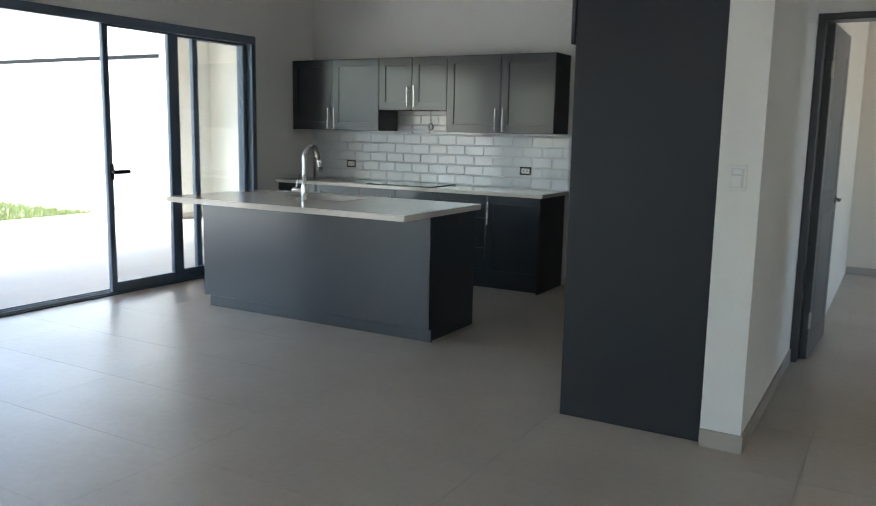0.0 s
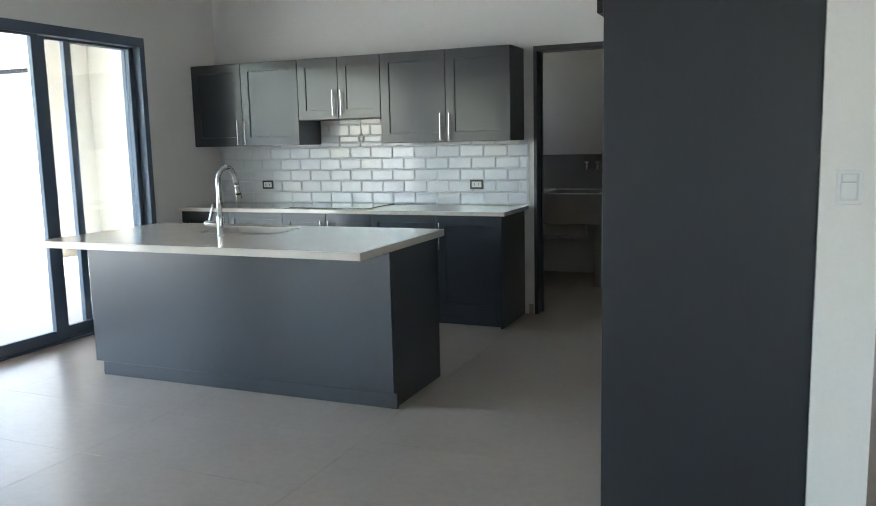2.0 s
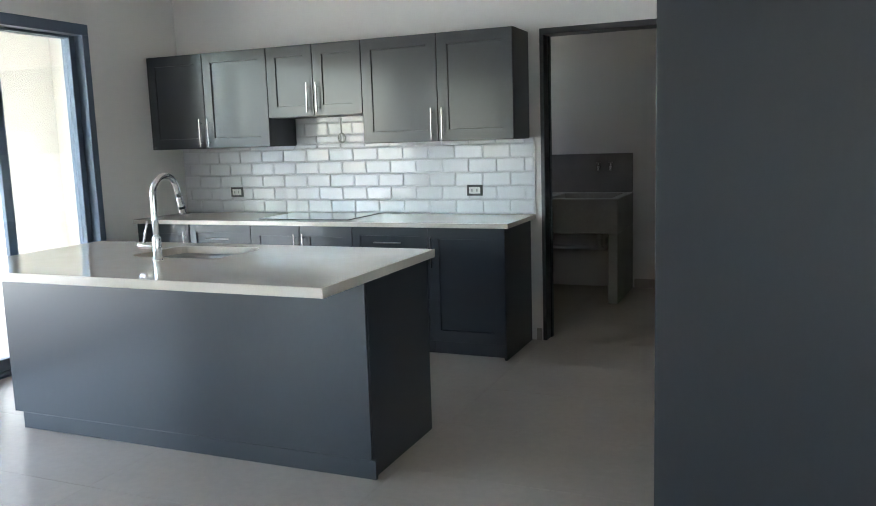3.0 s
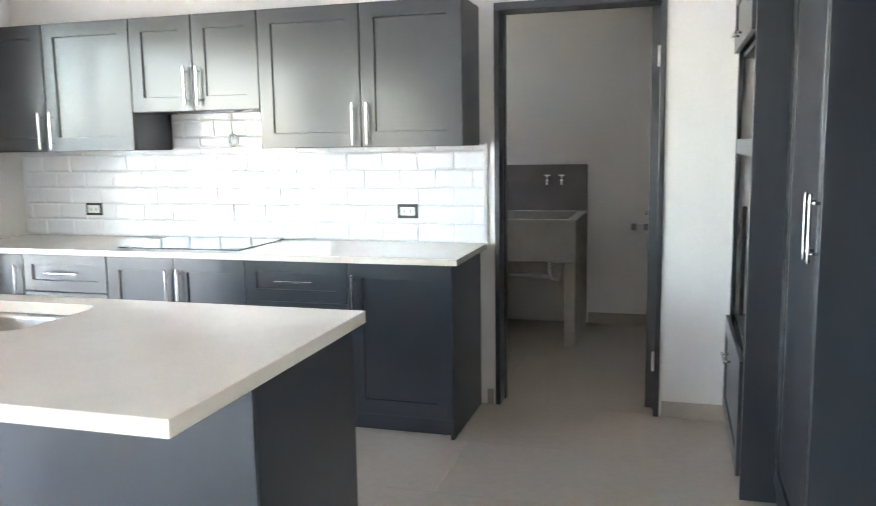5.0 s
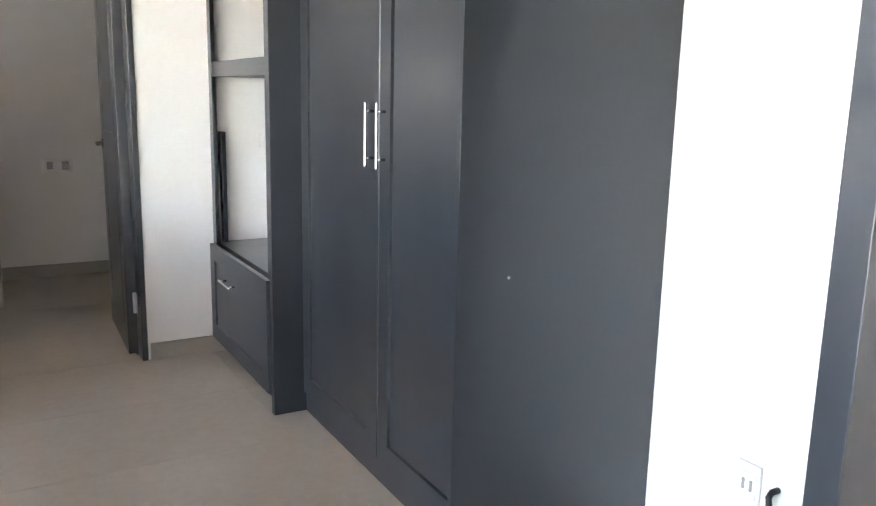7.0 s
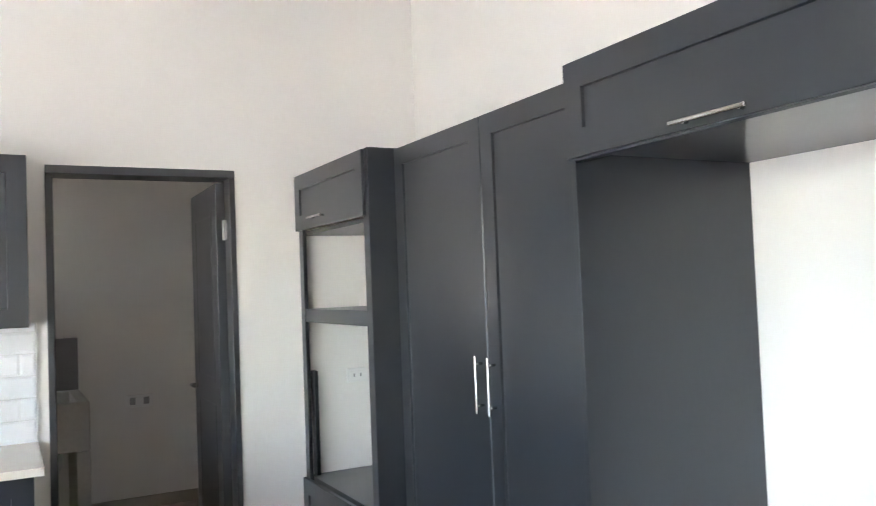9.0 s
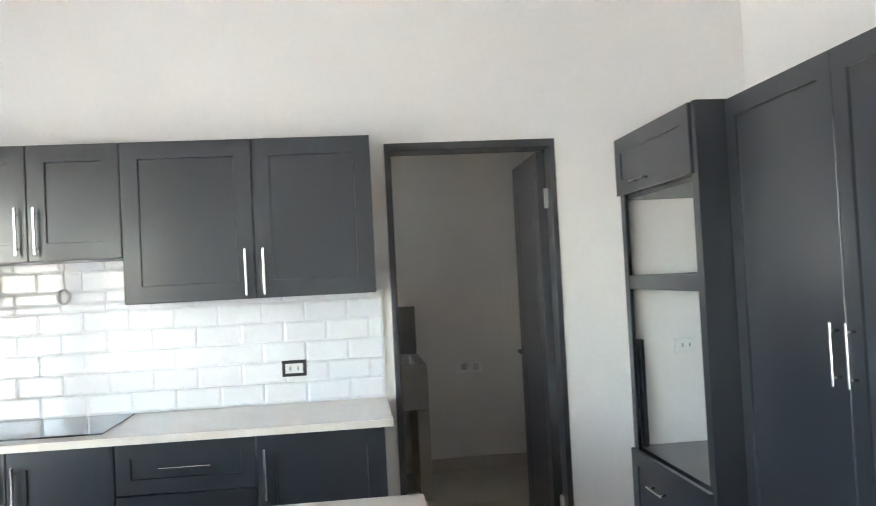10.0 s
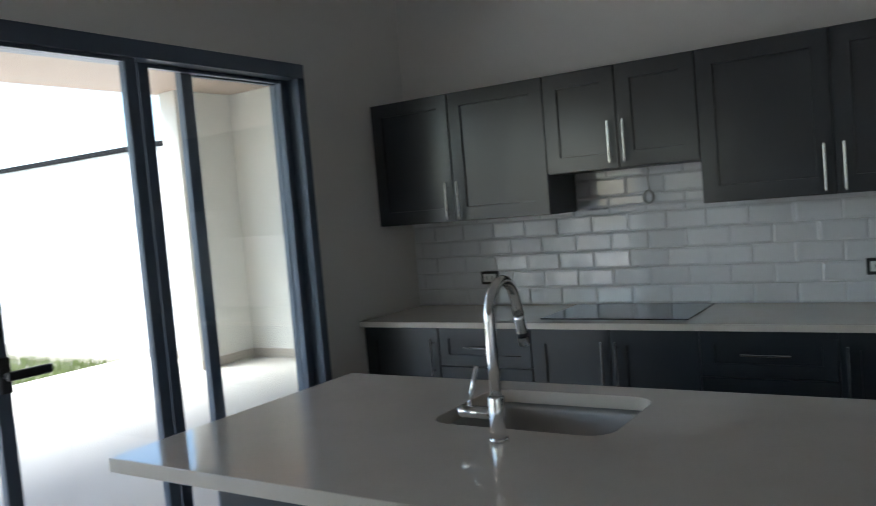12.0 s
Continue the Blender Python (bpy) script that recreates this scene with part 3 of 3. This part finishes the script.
OUTY = -0.0125
outlet("wall_outlet", face_y(-2.47, OUTY, 1.066), 0.118, 0.078, BLACK, WHITE, "double wall outlet with a black frame on the tiles")
outlet("wall_outlet", face_y(-0.408, OUTY, 1.07), 0.118, 0.078, BLACK, WHITE, "double wall outlet with a black frame on the tiles")
outlet("wall_outlet", face_y(1.586, 0, 1.065), 0.118, 0.075, WHITE, WHITE, "white wall outlet inside the oven opening")
outlet("wall_outlet", face_y(0.76, 2.15, 0.775), 0.19, 0.09, WHITE, WHITE, "white double wall outlet with grey sockets in the laundry", holes=GREYP)
outlet("wall_outlet", face_y(2.73, 2.4, 0.30), 0.118, 0.075, WHITE, WHITE, "white wall outlet low on the bedroom wall")
outlet("wall_outlet", face_x(2.0, -2.68, 0.325), 0.075, 0.118, WHITE, WHITE, "white wall outlet low in the fridge niche")
outlet("wall_outlet", face_y(3.05, 2.4, 1.19), 0.075, 0.118, WHITE, WHITE, "white switch plate on the bedroom wall", 1, "light switch")
plug = tube([(1.999, -2.765, 0.345), (1.975, -2.765, 0.345), (1.962, -2.767, 0.335), (1.965, -2.77, 0.30), (1.985, -2.775, 0.24)], 0.008)
tagged(part("water_valve", plug, BLACK), "black water valve stub on the niche wall", "water valve")
switch = thing("light_switch", (2.104, -3.39, 1.26), "white two-rocker light switch on the narrow wall end", "light switch")
swm = face_y(2.104, -3.39, 1.26)
pl = part("plate", turned(box(-0.038, 0.038, -0.058, 0.058, 0.0005, 0.009, 0.003), swm), WHITE, switch)
# thin grey sheet that paints the shadow outline of the rockers
part("recess", turned(box(-0.027, 0.027, -0.043, 0.043, 0.008, 0.0098), swm), TGROUT, pl, "grey sheet for the shade round the rockers")
part("rocker", turned(box(-0.022, 0.019, 0.017, 0.040, 0.009, 0.0150, 0.002), swm), WHITE, pl)
part("rocker", turned(box(-0.025, 0.019, -0.041, 0.0125, 0.009, 0.0150, 0.002), swm), WHITE, pl)

# ---- dangling hood cable ----
cable = [(-1.455, -0.06, 1.63)]
for k in range(1, 12):
    cable.append((-1.455 + 0.004 * math.sin(k * 0.8), -0.055 + 0.006 * math.cos(k), 1.63 - 0.011 * k))
for k in range(0, 26):
    a = k * math.tau / 12
    cable.append((-1.468 + 0.028 * math.sin(a), -0.05 + 0.0018 * k, 1.475 + 0.034 * math.cos(a)))
tagged(part("hood_cable", tube(cable, 0.0042, seg=8), CABLE), "loose grey cable coiled below the hood cabinet", "cable")

# ---- laundry sink ----
tub = thing("laundry_sink", (0.0, 1.74, 0), "grey concrete laundry sink on slab legs", "laundry sink")
tb = box(-0.9, 0.36, 1.33, 1.40, 0.60, 0.90, 0.008)
box(-0.9, 0.36, 2.05, 2.12, 0.60, 0.90, 0.008, tb)
box(0.29, 0.36, 1.40, 2.05, 0.60, 0.90, 0.008, tb)
box(-0.33, -0.26, 1.40, 2.05, 0.60, 0.90, 0.008, tb)
box(-0.9, 0.29, 1.40, 2.05, 0.60, 0.66, 0, tb)
part("basin", tb, CONC, tub)
part("leg", box(0.28, 0.36, 1.33, 2.11, 0, 0.60, 0.006), CONC, tub)
part("leg", box(-0.88, -0.80, 1.33, 2.11, 0, 0.60, 0.006), CONC, tub)
part("splashback", box(-0.9, 0.355, 2.121, 2.148, 0.86, 1.26, 0.003), GRANITE, tub, "dark grey tiled splashback")
pipe = tube([(0.13, 1.72, 0.60), (0.13, 1.72, 0.48), (0.14, 1.72, 0.43), (0.18, 1.72, 0.42), (0.20, 1.72, 0.45), (0.20, 1.74, 0.50), (0.2, 2.10, 0.50)], 0.022)
part("waste_trap", pipe, WHITE, tub, "white plastic waste trap")
part("waste_pipe", tube([(-0.78, 1.8, 0.42), (0.12, 1.8, 0.42)], 0.02), WHITE, tub, "white plastic pipe")
for tx in (0.05, 0.163):
    tp = cyl((tx, 2.119, 1.138), (tx, 2.06, 1.138), 0.012)
    cyl((tx, 2.075, 1.138), (tx, 2.05, 1.10), 0.011, tp)
    cyl((tx, 2.075, 1.14), (tx, 2.07, 1.175), 0.009, tp)
    box(tx - 0.025, tx + 0.025, 2.062, 2.078, 1.172, 1.184, 0.003, tp)
    t_ = thing("laundry_tap", (tx, 2.12, 1.138), "small chrome tap above the laundry sink", "tap", "laundry taps")
    part("tap_body", tp, CHROME, t_)

# ---- outside ----
setting("ground", box(-90, 90, -90, 90, -0.6, -0.14), SOIL, "bare pale earth around the house", "ground")
setting("patio", box(-8.75, -3.18, -14, 2.29, -0.139, -0.012), PATIO, "pale tiled patio floor outside the sliding door", "patio")
# made-up pale ground, out of view, that reflects light to the bedroom window
setting("pavement", box(6.4, 16, -16, 8, -0.139, -0.03), PATIO, "unseen pale paving, added to bounce warm light into the bedroom", "pavement")
setting("wall_garden", box(-26, -7.201, 2.03, 2.21, -0.13, 2.505), OUTWALL, "white rendered garden boundary wall", "wall")
setting("trim", box(-26, -7.205, 2.0, 2.24, 2.505, 2.565, 0.005), COPING, "dark coping along the garden wall", "trim")
setting("wall_patio", box(-6.95, -1.31, 2.3, 2.48, -0.13, 2.979), PATIOWALL, "rendered wall under the patio roof, shade put into its cream colour", "wall")
setting("wall_patio_pier", box(-7.2, -6.951, 1.53, 2.48, -0.13, 2.979), PATIOWALL, "rendered pier at the end of the patio, shade put into its cream colour", "wall")
setting("baseboard", box(-6.95, -6.938, 1.53, 2.287, -0.011, 0.09), BASE, "beige tile skirting of the patio pier", "baseboard")
setting("baseboard", box(-6.937, -1.31, 2.288, 2.299, -0.011, 0.09), BASE, "beige tile skirting of the patio wall", "baseboard")
setting("baseboard", box(-14, -7.201, 2.016, 2.029, -0.13, 0.09), BASE, "beige tile skirting of the garden wall", "baseboard")
setting("patio_roof", box(-7.32, -3.19, -12, 2.48, 2.98, 3.2), SOFFIT, "tan boarded patio roof soffit", "roof")
rf = box(-3.3, 6.6, -10.6, 0.2, 3.36, 3.5)
box(-1.35, 6.6, 0.2, 2.7, 3.36, 3.5, 0, rf)
setting("roof", rf, ROOF, "plain grey house roof slab", "roof")
setting("wall_garden_west", box(-26.2, -26, -40, 2.18, -0.13, 2.5), OUTWALL, "white rendered garden boundary wall", "wall")

lawn = bmesh.new()
rng = random.Random(5)
for _ in range(26000):
    x, y = -8.77 - 5.5 * rng.random() ** 1.3, -7 + 9.0 * rng.random()
    h, a, w = 0.04 + 0.05 * rng.random(), rng.random() * math.tau, 0.008
    c, s = math.cos(a) * w, math.sin(a) * w
    v = [lawn.verts.new(p) for p in ((x - c, y - s, -0.14), (x + c, y + s, -0.14), (x + 0.03 * (rng.random() - 0.5), y + 0.03 * (rng.random() - 0.5), -0.14 + h + 0.04))]
    lawn.faces.new(v)
tagged(part("lawn", lawn, GRASS), "short green lawn along the garden wall", "lawn", kind="stuff")
hill = bmesh.new()
row0, row1 = [], []
for k in range(61):
    x = -400 + k * 9
    hgt = 14 + 16 * math.exp(-((x + 230) / 70) ** 2) + 4 * noise.noise((x * 0.03, 0, 3))
    row0.append(hill.verts.new((x, 330, -1)))
    row1.append(hill.verts.new((x, 360, hgt)))
for k in range(60):
    hill.faces.new((row0[k], row0[k + 1], row1[k + 1], row1[k]))
setting("backdrop", hill, HILL, "low hazy hills far beyond the garden wall", "hill")

# ---- tiled backsplash ----
splash = setting("backsplash", box(-2.999, 0.030, -0.005, -0.0005, CT, UZ0 + 0.01), TGROUT, "white glazed subway tile backsplash in running bond", "backsplash")
setting("trim", box(0.031, 0.038, -0.014, -0.0005, CT, UZ0 + 0.01, 0.001), WHITE, "thin white edge trim beside the tiles", "trim")
hoodsplash = setting("backsplash", box(-1.884, -1.103, -0.005, -0.0005, UZ0 + 0.0105, 1.70), TGROUT, "white glazed subway tiles above the hob", "backsplash")
TILES = {}


def tile_mesh(w, h):
    key = (round(w, 3), round(h, 3))
    if key not in TILES:
        bm = bmesh.new()
        rows = []
        for i, z in ((0, 0), (0.0, 0.005), (0.011, 0.0085)):
            j = min(i, w * 0.3, h * 0.3)
            rows.append([bm.verts.new(p) for p in ((j, -z, j), (w - j, -z, j), (w - j, -z, h - j), (j, -z, h - j))])
        for a, b in zip(rows, rows[1:]):
            for k in range(4):
                bm.faces.new((a[k], a[(k + 1) % 4], b[(k + 1) % 4], b[k]))
        bm.faces.new(rows[-1])
        me = bpy.data.meshes.new("tile")
        bm.to_mesh(me)
        bm.free()
        me.materials.append(TILE)
        TILES[key] = me
    return TILES[key]


PITCH, RISE, GAP = 0.2077, 0.0985, 0.0021


def lay_tiles(parent, xa, xb, za, zb):
    for r in range(9):
        z0, z1 = CT + 0.004 + r * RISE, CT + 0.004 + (r + 1) * RISE - GAP
        z0, z1 = max(z0, za), min(z1, zb)
        if z1 - z0 < 0.012:
            continue
        start = (-0.14 if r % 2 == 0 else -0.035) + 2 * PITCH
        for k in range(-1, 20):
            x1 = min(start - k * PITCH - GAP / 2, xb)
            x0 = max(start - (k + 1) * PITCH + GAP / 2, xa)
            if x1 - x0 < 0.012:
                continue
            t = new("tile", tile_mesh(x1 - x0, z1 - z0))
            t.parent = parent
            t.location = (x0, -0.0045, z0)
            t.rotation_euler = (rng.uniform(-0.012, 0.012), 0, rng.uniform(-0.014, 0.014))


lay_tiles(splash, -2.998, 0.029, CT, UZ0 + 0.008)
lay_tiles(hoodsplash, -1.883, -1.104, UZ0 + 0.011, 1.70)

# ---- floor tiles ----
SLABS = {}


def slab(x0, x1, y0, y1, top, parent, material, name):
    key = (round(x1 - x0, 3), round(y1 - y0, 3), name)
    if key not in SLABS:
        bm = box(0, x1 - x0, 0, y1 - y0, -0.008, 0, 0.0004, seg=1)
        me = bpy.data.meshes.new(name)
        bm.to_mesh(me)
        bm.free()
        me.materials.append(material)
        SLABS[key] = me
    t = new(name, SLABS[key])
    t.parent = parent
    t.location = (x0, y0, top)


def pave(parent, xa, xb, ya, yb, ox, oy, w, d, top, material, name, gap=0.0014):
    for i in range(math.floor((xa - ox) / w), math.ceil((xb - ox) / w)):
        for j in range(math.floor((ya - oy) / d), math.ceil((yb - oy) / d)):
            x0, x1 = max(xa, ox + i * w + gap / 2), min(xb, ox + (i + 1) * w - gap / 2)
            y0, y1 = max(ya, oy + j * d + gap / 2), min(yb, oy + (j + 1) * d - gap / 2)
            if x1 - x0 > 0.02 and y1 - y0 > 0.02:
                slab(x0, x1, y0, y1, top, parent, material, name)


pave(floor, -3.0, 6.19, -10.19, 2.49, -1.13, -4.18, 1.2, 0.6, 0.0, FLOOR, "floor_tile")
